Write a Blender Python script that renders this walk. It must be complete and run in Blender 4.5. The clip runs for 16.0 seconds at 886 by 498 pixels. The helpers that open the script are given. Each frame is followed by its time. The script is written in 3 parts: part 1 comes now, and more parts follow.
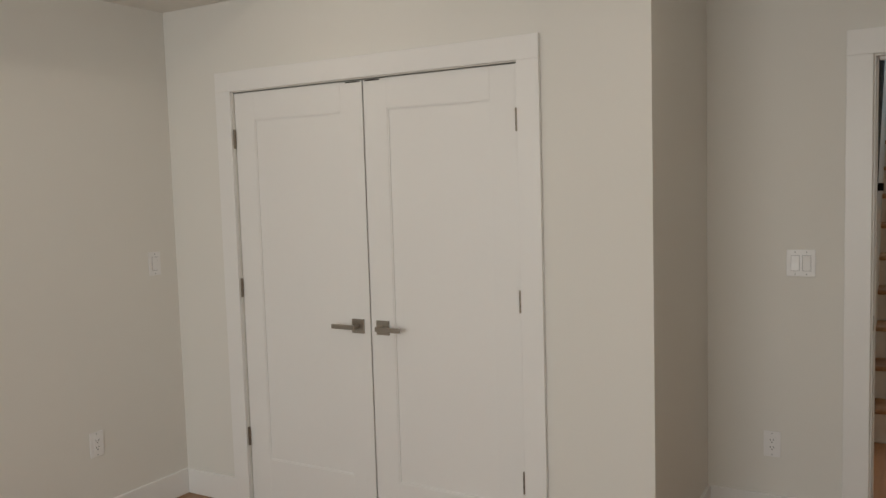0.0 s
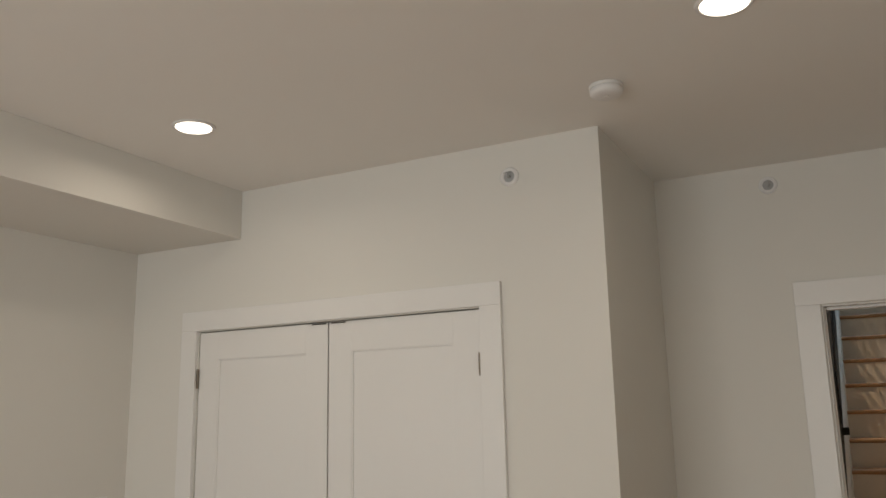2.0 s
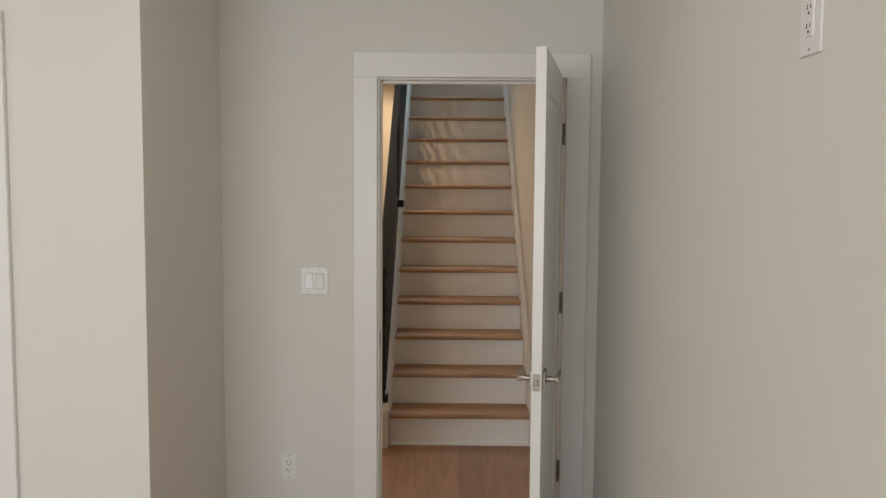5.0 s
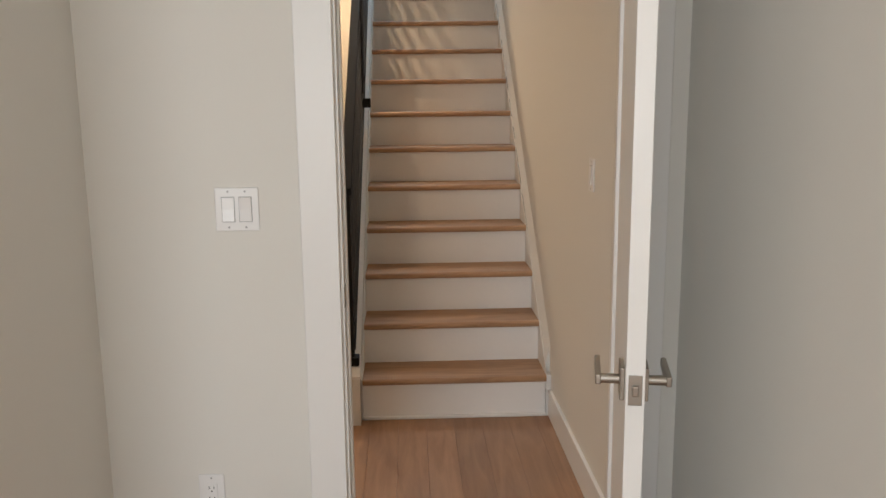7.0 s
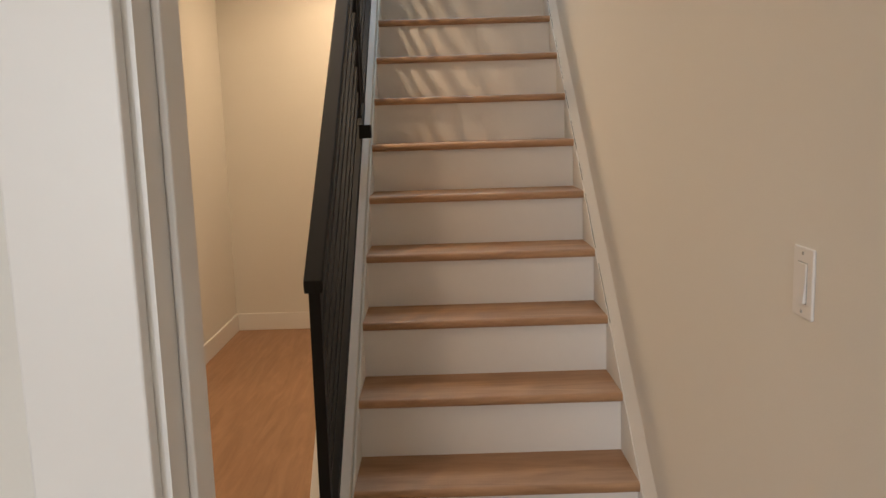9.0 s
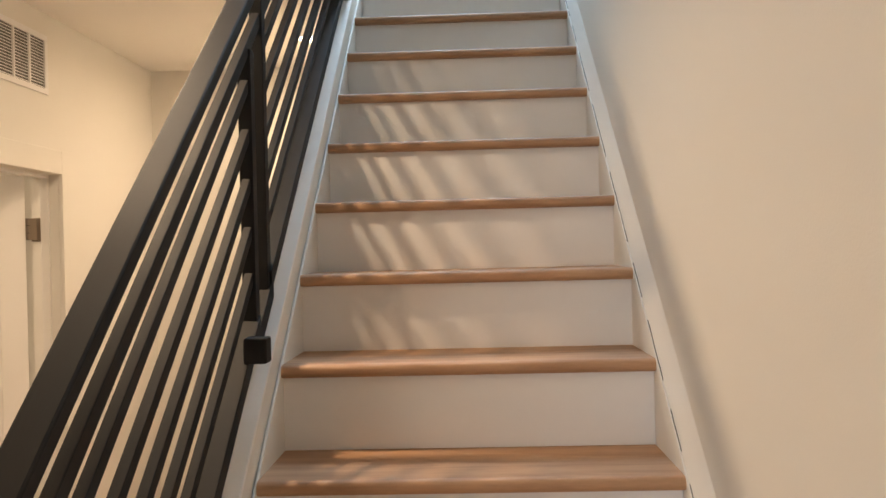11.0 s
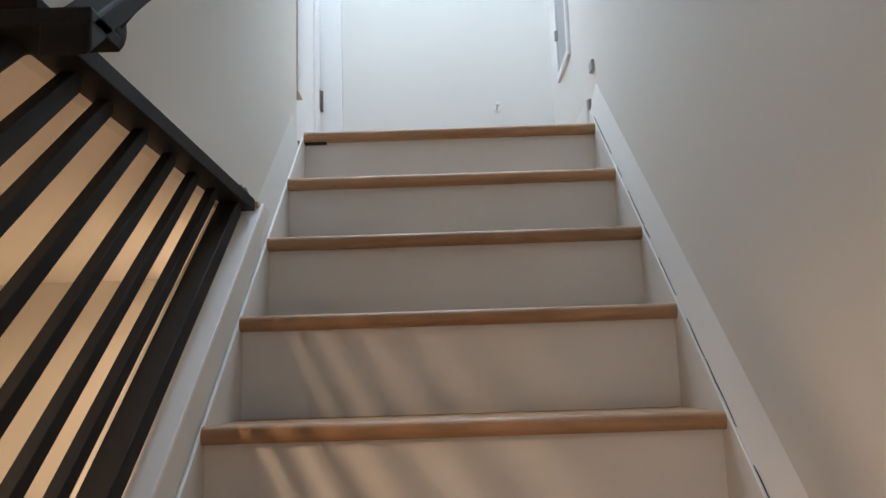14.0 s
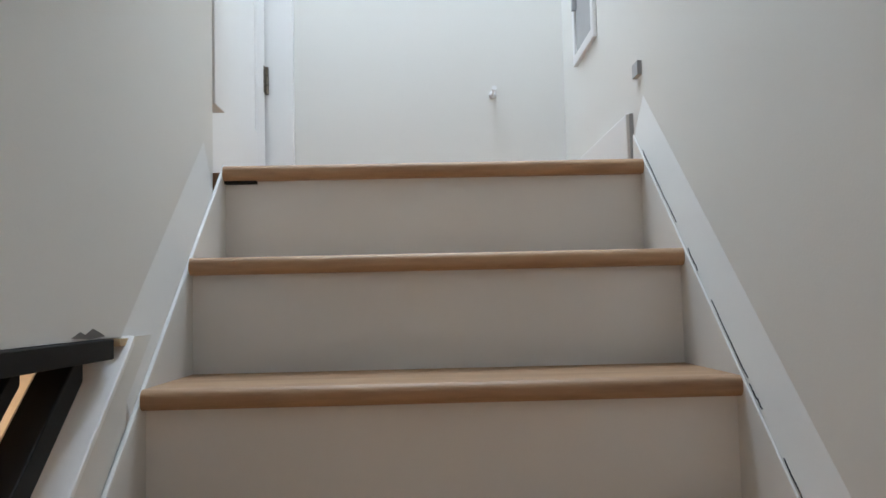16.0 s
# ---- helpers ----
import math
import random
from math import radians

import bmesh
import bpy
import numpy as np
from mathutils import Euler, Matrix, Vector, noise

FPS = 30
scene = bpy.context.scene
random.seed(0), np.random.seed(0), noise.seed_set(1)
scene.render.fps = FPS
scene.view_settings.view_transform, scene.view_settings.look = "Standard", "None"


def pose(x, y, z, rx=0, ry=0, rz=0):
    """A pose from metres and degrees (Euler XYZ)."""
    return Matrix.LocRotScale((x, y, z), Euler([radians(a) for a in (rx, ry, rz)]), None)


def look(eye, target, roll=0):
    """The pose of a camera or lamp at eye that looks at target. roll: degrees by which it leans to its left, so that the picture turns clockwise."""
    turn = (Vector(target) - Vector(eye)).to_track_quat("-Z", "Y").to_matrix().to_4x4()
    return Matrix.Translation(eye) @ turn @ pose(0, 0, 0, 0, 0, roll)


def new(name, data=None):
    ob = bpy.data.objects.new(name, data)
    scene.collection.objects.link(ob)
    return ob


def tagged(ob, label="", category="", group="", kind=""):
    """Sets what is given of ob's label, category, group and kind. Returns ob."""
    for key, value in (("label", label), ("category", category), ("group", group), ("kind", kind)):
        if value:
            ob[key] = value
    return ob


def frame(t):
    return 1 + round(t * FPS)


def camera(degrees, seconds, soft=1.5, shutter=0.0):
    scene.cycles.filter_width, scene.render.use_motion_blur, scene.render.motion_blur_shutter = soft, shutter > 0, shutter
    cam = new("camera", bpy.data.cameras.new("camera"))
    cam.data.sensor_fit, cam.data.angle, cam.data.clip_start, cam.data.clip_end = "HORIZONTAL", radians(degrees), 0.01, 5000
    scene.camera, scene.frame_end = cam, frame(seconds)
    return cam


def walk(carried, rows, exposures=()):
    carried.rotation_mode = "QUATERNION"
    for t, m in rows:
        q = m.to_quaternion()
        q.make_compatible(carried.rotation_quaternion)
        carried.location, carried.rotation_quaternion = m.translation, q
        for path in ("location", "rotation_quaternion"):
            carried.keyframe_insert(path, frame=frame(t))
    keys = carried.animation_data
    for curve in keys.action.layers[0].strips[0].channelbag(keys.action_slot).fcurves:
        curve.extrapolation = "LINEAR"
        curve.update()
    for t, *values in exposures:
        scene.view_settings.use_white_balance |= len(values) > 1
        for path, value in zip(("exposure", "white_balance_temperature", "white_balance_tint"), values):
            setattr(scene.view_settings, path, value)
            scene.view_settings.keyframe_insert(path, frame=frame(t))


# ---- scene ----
cam = camera(57.1, 16.0)
EXPOSURES = [(0, -0.92, 6850, 10), (2, -0.98, 6950, 10), (3, -0.95, 6850, 9), (4, -0.87, 6650, 10), (5, -0.44, 6500, 9), (7.5, -0.08, 6500, 11), (8, -0.16, 6500, 11), (10.5, 0.38, 6350, 11), (11.5, 0.5, 6000, 10), (12, 0.46, 5950, 10), (13, 0.14, 6350, 15), (14, -0.1, 6600, 18), (15, 0.28, 6750, 20), (15.5, 0.08, 6750, 19), (16, -0.08, 6750, 18)]
PATH = [
    (0, (-0.257, -3.825, 1.573), (-1.253, -2.099, 1.412), -1.7),
    (0.5, (-0.245, -3.812, 1.6), (-1.198, -2.053, 1.575), -1.7),
    (1, (-0.243, -3.814, 1.577), (-1.116, -2.018, 1.688), -1.1),
    (1.5, (-0.246, -3.815, 1.595), (-1.128, -2.038, 1.852), -1.2),
    (2, (-0.226, -3.828, 1.609), (-1.13, -2.091, 2.014), -1.2),
    (2.5, (-0.226, -3.832, 1.61), (-1.123, -2.135, 2.174), -1.4),
    (3, (-0.242, -3.834, 1.607), (-1.111, -2.152, 2.252), -1.0),
    (3.5, (-0.243, -3.815, 1.581), (-1.106, -2.072, 2.046), -1.0),
    (4, (-0.21, -3.784, 1.589), (-1.009, -1.957, 1.742), -1.6),
    (4.5, (-0.202, -3.659, 1.589), (-0.558, -1.692, 1.525), -1.3),
    (5, (-0.103, -3.49, 1.594), (-0.111, -1.496, 1.439), 0.4),
    (7.5, (-0.213, -1.822, 1.446), (-0.136, 0.141, 1.071), -0.6),
    (8, (-0.186, -1.453, 1.455), (-0.122, 0.51, 1.077), -0.9),
    (10.5, (-0.064, 0.572, 1.589), (-0.139, 2.57, 1.526), -1.9),
    (11, (-0.003, 0.959, 1.663), (-0.066, 2.958, 1.659), -1.4),
    (11.5, (0.003, 1.334, 1.679), (-0.018, 3.333, 1.741), -0.9),
    (12, (0.004, 1.668, 1.754), (0.046, 3.659, 1.938), -0.9),
    (12.5, (0.007, 1.931, 1.935), (0.024, 3.901, 2.278), -0.5),
    (13, (-0.023, 2.118, 2.071), (-0.03, 4.084, 2.44), -1.2),
    (13.5, (-0.048, 2.229, 2.184), (-0.056, 4.193, 2.562), -1.6),
    (14, (-0.029, 2.406, 2.256), (-0.04, 4.378, 2.584), -1.8),
    (14.5, (-0.036, 2.563, 2.358), (-0.082, 4.546, 2.618), -1.8),
    (15, (-0.063, 2.71, 2.513), (-0.032, 4.704, 2.673), -2.2),
    (15.5, (-0.023, 2.907, 2.613), (0.038, 4.901, 2.748), -1.8),
    (16, (-0.036, 3.065, 2.712), (0.009, 5.06, 2.846), -1.3),
]
walk(cam, [(t, look(eye, target, roll)) for t, eye, target, roll in PATH], EXPOSURES)

# ---- light ----
world = bpy.data.worlds.new("world")
scene.world = world
world.use_nodes = True
sky = world.node_tree.nodes.new("ShaderNodeTexSky")
sky.sky_type, sky.sun_disc = 'NISHITA', False
sky.sun_elevation, sky.sun_rotation = radians(40), radians(200)
world.node_tree.links.new(sky.outputs[0], world.node_tree.nodes["Background"].inputs[0])
world.node_tree.nodes["Background"].inputs[1].default_value = 0.1


def area(name, m, w, h, watts, colour, shape='RECTANGLE', spread=180):
    data = bpy.data.lights.new(name, 'AREA')
    data.shape, data.size, data.size_y, data.energy, data.color = shape, w, h, watts, colour
    data.spread = radians(spread)
    ob = new(name, data)
    ob.matrix_world = m
    return ob


WARM, NEUTRAL, DAY = (1.0, 0.71, 0.44), (1.0, 0.90, 0.78), (0.62, 0.82, 1.0)
ROOM_LAMPS = ((-2.39, -1.68), (-0.475, -1.66), (-2.39, -4.4), (-0.475, -4.4))
# the first throws the riser stripes; the other three are unseen, added as fill
HALL_LAMPS_AND_FILLS = ((-1.02, 2.771), (-0.74, 4.82), (-1.02, 0.95), (-2.5, 3.573))
HALL_WATTS = (19, 10.5, 5.5, 8)
CEIL, HALL_CEIL, HALL_FLOOR, TOP_CEIL = 2.70, 2.676, -0.03, 5.544
WX = 0.440
for x, y in ROOM_LAMPS:
    area("room_lamp", look((x, y, CEIL - 0.012), (x, y, 0)), 0.12, 0.12, 3.8, NEUTRAL, 'DISK', 165)
for (x, y), watts in zip(HALL_LAMPS_AND_FILLS, HALL_WATTS):
    area("hall_lamp_or_fill", look((x, y, HALL_CEIL - 0.012), (x, y, 0)), 0.10, 0.10, watts, WARM, 'DISK', 170)
# daylight in the room's rear window
area("rear_window_light", look((-1.7, -5.93, 1.55), (-1.7, 0, 1.3)), 2.1, 1.4, 102, (0.90, 0.96, 1.0))
# unseen opening over the upper landing, added for the cool light from upstairs
area("upper_fill_light", look((-0.1, 5.14, TOP_CEIL + 0.08), (-0.1, 5.14, 0)), 0.8, 1.0, 70, DAY)

# ---- materials ----


def material(name, colour, rough=0.6, metal=0.0, grain=60.0, bump=0.06, vary=0.05, stain=1.3, coat=0.0, stretch=(1, 1, 1)):
    """A painted or metal surface with fine relief and slow, slight variation in tone."""
    mat = bpy.data.materials.new(name)
    mat.use_nodes = True
    nt = mat.node_tree
    b = nt.nodes["Principled BSDF"]
    b.inputs["Roughness"].default_value, b.inputs["Metallic"].default_value = rough, metal
    b.inputs["Coat Weight"].default_value = coat
    co = nt.nodes.new("ShaderNodeTexCoord")
    mp = nt.nodes.new("ShaderNodeMapping")
    mp.inputs["Scale"].default_value = stretch
    nt.links.new(co.outputs["Object"], mp.inputs["Vector"])
    big, fine = nt.nodes.new("ShaderNodeTexNoise"), nt.nodes.new("ShaderNodeTexNoise")
    big.inputs["Scale"].default_value, fine.inputs["Scale"].default_value = stain, grain
    big.inputs["Detail"].default_value, fine.inputs["Detail"].default_value = 4, 3
    nt.links.new(mp.outputs[0], big.inputs["Vector"])
    nt.links.new(mp.outputs[0], fine.inputs["Vector"])
    mix = nt.nodes.new("ShaderNodeMix")
    mix.data_type = 'RGBA'
    mix.inputs["A"].default_value = (*[c * (1 - vary) for c in colour], 1)
    mix.inputs["B"].default_value = (*[min(1, c * (1 + vary)) for c in colour], 1)
    add = nt.nodes.new("ShaderNodeMath")
    add.operation = 'ADD'
    sc = nt.nodes.new("ShaderNodeMath")
    sc.operation = 'MULTIPLY_ADD'
    sc.inputs[1].default_value, sc.inputs[2].default_value = 0.35, -0.17
    nt.links.new(fine.outputs["Fac"], sc.inputs[0])
    nt.links.new(big.outputs["Fac"], add.inputs[0])
    nt.links.new(sc.outputs[0], add.inputs[1])
    nt.links.new(add.outputs[0], mix.inputs["Factor"])
    nt.links.new(mix.outputs["Result"], b.inputs["Base Color"])
    rr = nt.nodes.new("ShaderNodeMapRange")
    rr.inputs["To Min"].default_value, rr.inputs["To Max"].default_value = max(0.02, rough - 0.08), min(1, rough + 0.08)
    nt.links.new(big.outputs["Fac"], rr.inputs["Value"])
    nt.links.new(rr.outputs[0], b.inputs["Roughness"])
    bp = nt.nodes.new("ShaderNodeBump")
    bp.inputs["Strength"].default_value, bp.inputs["Distance"].default_value = bump, 0.002
    nt.links.new(fine.outputs["Fac"], bp.inputs["Height"])
    nt.links.new(bp.outputs[0], b.inputs["Normal"])
    return mat


def wood(name, dark, light, along='X', rough=0.42):
    """Oak with long grain, cathedral figure and a tone that differs from piece to piece."""
    mat = bpy.data.materials.new(name)
    mat.use_nodes = True
    nt = mat.node_tree
    b = nt.nodes["Principled BSDF"]
    co, info = nt.nodes.new("ShaderNodeTexCoord"), nt.nodes.new("ShaderNodeObjectInfo")
    off = nt.nodes.new("ShaderNodeVectorMath")
    off.operation = 'MULTIPLY_ADD'
    off.inputs[1].default_value = (7, 5, 3)
    nt.links.new(info.outputs["Random"], off.inputs[0])
    nt.links.new(co.outputs["Object"], off.inputs[2])
    mp = nt.nodes.new("ShaderNodeMapping")
    mp.inputs["Scale"].default_value = (1.6, 14, 14) if along == 'X' else (14, 1.6, 14)
    nt.links.new(off.outputs[0], mp.inputs["Vector"])
    fig, fine = nt.nodes.new("ShaderNodeTexNoise"), nt.nodes.new("ShaderNodeTexNoise")
    fig.inputs["Scale"].default_value, fig.inputs["Detail"].default_value, fig.inputs["Distortion"].default_value = 1.4, 6, 1.2
    fine.inputs["Scale"].default_value, fine.inputs["Detail"].default_value = 14, 4
    for n in (fig, fine):
        nt.links.new(mp.outputs[0], n.inputs["Vector"])
    m1 = nt.nodes.new("ShaderNodeMath")
    m1.operation = 'MULTIPLY_ADD'
    m1.inputs[1].default_value = 0.35
    nt.links.new(fine.outputs["Fac"], m1.inputs[0])
    nt.links.new(fig.outputs["Fac"], m1.inputs[2])
    ramp = nt.nodes.new("ShaderNodeValToRGB")
    ramp.color_ramp.elements[0].position, ramp.color_ramp.elements[1].position = 0.45, 0.9
    ramp.color_ramp.elements[0].color, ramp.color_ramp.elements[1].color = (*dark, 1), (*light, 1)
    nt.links.new(m1.outputs[0], ramp.inputs["Fac"])
    hsv = nt.nodes.new("ShaderNodeHueSaturation")
    tone = nt.nodes.new("ShaderNodeMapRange")
    tone.inputs["To Min"].default_value, tone.inputs["To Max"].default_value = 0.88, 1.1
    nt.links.new(info.outputs["Random"], tone.inputs["Value"])
    nt.links.new(tone.outputs[0], hsv.inputs["Value"])
    nt.links.new(ramp.outputs["Color"], hsv.inputs["Color"])
    nt.links.new(hsv.outputs["Color"], b.inputs["Base Color"])
    rr = nt.nodes.new("ShaderNodeMapRange")
    rr.inputs["To Min"].default_value, rr.inputs["To Max"].default_value = rough - 0.07, rough + 0.1
    nt.links.new(fine.outputs["Fac"], rr.inputs["Value"])
    nt.links.new(rr.outputs[0], b.inputs["Roughness"])
    bp = nt.nodes.new("ShaderNodeBump")
    bp.inputs["Strength"].default_value, bp.inputs["Distance"].default_value = 0.1, 0.001
    nt.links.new(m1.outputs[0], bp.inputs["Height"])
    nt.links.new(bp.outputs[0], b.inputs["Normal"])
    return mat


def glow(name, colour, strength):
    mat = bpy.data.materials.new(name)
    mat.use_nodes = True
    b = mat.node_tree.nodes["Principled BSDF"]
    b.inputs["Emission Color"].default_value, b.inputs["Emission Strength"].default_value = (*colour, 1), strength
    return mat


WALL = material("wall_paint", (0.757, 0.739, 0.692), 0.75, grain=220, bump=0.12, vary=0.025, stain=0.9)
CEILING = material("ceiling_paint", (0.86, 0.84, 0.80), 0.85, grain=200, bump=0.12, vary=0.02, stain=0.8)
TRIM = material("trim_paint", (0.82, 0.81, 0.79), 0.36, grain=45, bump=0.04, vary=0.02)
SKIRT_PAINT = material("skirt_paint", (0.765, 0.752, 0.72), 0.6, grain=30, bump=0.12, vary=0.03, stain=3)
STAIR_WHITE = material("stair_paint", (0.86, 0.84, 0.815), 0.55, grain=35, bump=0.07, vary=0.035, stain=4)
BLACK = material("black_steel", (0.012, 0.012, 0.012), 0.62, grain=300, bump=0.08, vary=0.2, stain=6)
BLACK.node_tree.nodes["Principled BSDF"].inputs["Specular IOR Level"].default_value = 0.2
NICKEL = material("satin_nickel", (0.36, 0.33, 0.29), 0.34, 1.0, grain=260, bump=0.05, vary=0.06, stain=20)
BRONZE = material("aged_nickel", (0.23, 0.19, 0.15), 0.42, 1.0, grain=260, bump=0.05, vary=0.08, stain=20)
PLASTIC = material("white_plastic", (0.82, 0.81, 0.80), 0.3, grain=200, bump=0.02, vary=0.01)
DARK = material("dark_gap", (0.012, 0.011, 0.010), 0.8, vary=0.1)
DUCT_SHADE_TEAR = material("duct_shade_and_tear", (0.13, 0.12, 0.11), 0.6, vary=0.1)
GREY = material("grey_primer", (0.42, 0.42, 0.42), 0.7, vary=0.05)
RAW = material("raw_edge", (0.55, 0.40, 0.24), 0.8, grain=80, vary=0.12, stain=12)
OAK_TREAD = wood("oak_tread", (0.34, 0.186, 0.094), (0.52, 0.315, 0.176), 'X', 0.5)
OAK_FLOOR = wood("oak_floor", (0.28, 0.145, 0.073), (0.40, 0.225, 0.122), 'Y', 0.38)
LENS_NEUTRAL = glow("lamp_lens", (1.0, 0.92, 0.80), 6)
LENS_WARM = glow("lamp_lens_warm", (1.0, 0.80, 0.55), 6)

# ---- builders ----


def part(name, bm, mat, parent=None, label=""):
    me = bpy.data.meshes.new(name)
    bm.to_mesh(me)
    bm.free()
    me.materials.append(mat)
    ob = new(name, me)
    if parent is not None:
        ob.parent = parent
    if label:
        ob["label"] = label
    return ob


def empty(name, x=0, y=0, z=0, rz=0):
    ob = new(name)
    ob.matrix_basis = pose(x, y, z, 0, 0, rz)
    return ob


def box(x0, x1, y0, y1, z0, z1, bevel=0.0, bm=None, segs=2):
    bm2 = bmesh.new()
    bmesh.ops.create_cube(bm2, size=1)
    bmesh.ops.scale(bm2, vec=(abs(x1 - x0), abs(y1 - y0), abs(z1 - z0)), verts=bm2.verts)
    bmesh.ops.translate(bm2, vec=((x0 + x1) / 2, (y0 + y1) / 2, (z0 + z1) / 2), verts=bm2.verts)
    if bevel:
        bmesh.ops.bevel(bm2, geom=bm2.edges[:], offset=bevel, segments=segs, affect='EDGES', profile=0.5)
    return merge(bm, bm2)


def merge(bm, bm2):
    if bm is None:
        return bm2
    tmp = bpy.data.meshes.new("tmp")
    bm2.to_mesh(tmp)
    bm2.free()
    bm.from_mesh(tmp)
    bpy.data.meshes.remove(tmp)
    return bm


def prism(x0, x1, yz, bevel=0.0, bm=None, segs=2):
    """A slab from x0 to x1 with the outline yz."""
    b = bmesh.new()
    f = b.faces.new([b.verts.new((x0, y, z)) for y, z in yz])
    r = bmesh.ops.extrude_face_region(b, geom=[f])
    bmesh.ops.translate(b, vec=(x1 - x0, 0, 0), verts=[v for v in r["geom"] if isinstance(v, bmesh.types.BMVert)])
    bmesh.ops.recalc_face_normals(b, faces=b.faces[:])
    if bevel:
        bmesh.ops.bevel(b, geom=b.edges[:], offset=bevel, segments=segs, affect='EDGES', profile=0.5)
    return merge(bm, b)


def rod(p, q, r, segs=20, bm=None, r2=None):
    b = bmesh.new()
    p, q = Vector(p), Vector(q)
    bmesh.ops.create_cone(b, cap_ends=True, segments=segs, radius1=r, radius2=r if r2 is None else r2, depth=(q - p).length)
    turn = (q - p).to_track_quat('Z', 'Y').to_matrix().to_4x4()
    bmesh.ops.transform(b, matrix=Matrix.Translation((p + q) / 2) @ turn, verts=b.verts)
    return merge(bm, b)


def lathe(profile, m, segs=32, bm=None):
    """A turned shape: profile of (radius, height) round the z axis, placed by m."""
    b = bmesh.new()
    rings = [[b.verts.new((r * math.cos(2 * math.pi * i / segs), r * math.sin(2 * math.pi * i / segs), h)) for i in range(segs)] for r, h in profile]
    for a, c in zip(rings, rings[1:]):
        for i in range(segs):
            j = (i + 1) % segs
            b.faces.new((a[i], a[j], c[j], c[i]))
    b.faces.new(rings[0][::-1])
    b.faces.new(rings[-1])
    bmesh.ops.recalc_face_normals(b, faces=b.faces[:])
    bmesh.ops.transform(b, matrix=m, verts=b.verts)
    for f in b.faces:
        f.smooth = len(f.verts) == 4
    return merge(bm, b)


def wall(name, bm, label, mat=WALL):
    return tagged(part(name, bm, mat), label, "wall", kind="structure")


# ---- the room's shell ----
LX, RX, BY, CY, CX = -3.527, 0.55, -6.0, -0.9, -1.066
ROOM_TOP = CEIL
DL, DR, DH = -0.395, 0.395, 2.045
KL, KR, KH = -3.080, -1.591, 2.034

wall("wall_left", box(LX - 0.12, LX, BY - 0.12, 0.12, 0, ROOM_TOP), "off-white painted plaster wall under the dropped soffit")
wall("wall_right", box(RX, RX + 0.12, BY - 0.12, 0, 0, ROOM_TOP), "off-white painted plain wall beside the open door")
b = box(CX - 0.1, DL, 0, 0.12, 0, ROOM_TOP)
box(DR, RX + 0.12, 0, 0.12, 0, ROOM_TOP, bm=b)
box(DL, DR, 0, 0.12, DH, ROOM_TOP, bm=b)
wall("wall_door", b, "off-white painted wall with the doorway to the stairs")
b = box(LX, KL, CY, CY + 0.1, 0, ROOM_TOP)
box(KR, CX, CY, CY + 0.1, 0, ROOM_TOP, bm=b)
box(KL, KR, CY, CY + 0.1, KH, ROOM_TOP, bm=b)
wall("wall_closet", b, "off-white painted wall around the double closet doors")
wall("wall_closet_return", box(CX - 0.1, CX, CY + 0.1, 0, 0, ROOM_TOP), "off-white painted short return wall of the closet")
wall("wall_closet_back", box(LX, CX - 0.1, 0, 0.12, 0, ROOM_TOP), "off-white painted wall at the back of the closet")
b = box(LX, -2.75, BY - 0.12, BY, 0, ROOM_TOP)
box(-0.65, RX, BY - 0.12, BY, 0, ROOM_TOP, bm=b)
box(-2.75, -0.65, BY - 0.12, BY, 0, 0.85, bm=b)
box(-2.75, -0.65, BY - 0.12, BY, 2.25, ROOM_TOP, bm=b)
wall("wall_rear", b, "off-white painted wall with a window opening")
wall("soffit", box(LX, -2.838, BY, CY, 2.464, ROOM_TOP, 0.003), "off-white boxed soffit along the wall under the ceiling")
tagged(part("ceiling", box(LX - 0.12, RX + 0.12, BY - 0.12, 0.12, ROOM_TOP, ROOM_TOP + 0.1), CEILING), "smooth off-white painted ceiling with recessed lamps", "ceiling", kind="structure")
room_floor = tagged(part("floor", box(LX - 0.12, RX + 0.12, BY - 0.12, 0.06, -0.12, -0.016), OAK_FLOOR), "warm brown oak plank floor", "floor", kind="structure")


def baseboard(bm, name="baseboard"):
    return tagged(part(name, bm, TRIM), "white painted flat baseboard along the wall", "baseboard", kind="structure")


BH, BT = 0.13, 0.015
baseboard(box(LX, LX + BT, BY, CY, 0, BH, 0.003))
baseboard(box(LX + BT, KL - 0.095, CY - BT, CY, 0, BH, 0.003))
baseboard(box(KR + 0.095, CX + BT, CY - BT, CY, 0, BH, 0.003))
baseboard(box(CX, CX + BT, CY, -BT, 0, BH, 0.003))
baseboard(box(CX, DL - 0.105, -BT, 0, 0, BH, 0.003))
baseboard(box(RX - BT, RX, BY, -BT, 0, BH, 0.003))


def casing(name, x0, x1, h, y, w, top, side, label):
    """Flat casing boards round an opening in a wall across y; side is the way the wall faces."""
    root = empty(name, 0, y, 0)
    d0, d1 = (0, 0.019 * side) if side > 0 else (0.019 * side, 0)
    part("side_casing", box(x0 - w, x0 - 0.004, d0, d1, 0, h + 0.004, 0.0025), TRIM, root)
    part("side_casing", box(x1 + 0.004, min(x1 + w, x1 + w), d0, d1, 0, h + 0.004, 0.0025), TRIM, root)
    part("head_casing", box(x0 - w, x1 + w, d0, d1, h + 0.004, h + top, 0.0025), TRIM, root)
    return tagged(root, label, "door casing", kind="structure")


casing("closet_trim", KL, KR, KH, CY, 0.098, 0.097, -1, "white painted flat casing round the closet doors")
door_trim = casing("door_trim", DL, DR, DH, 0, 0.105, 0.108, -1, "white painted flat casing round the doorway")
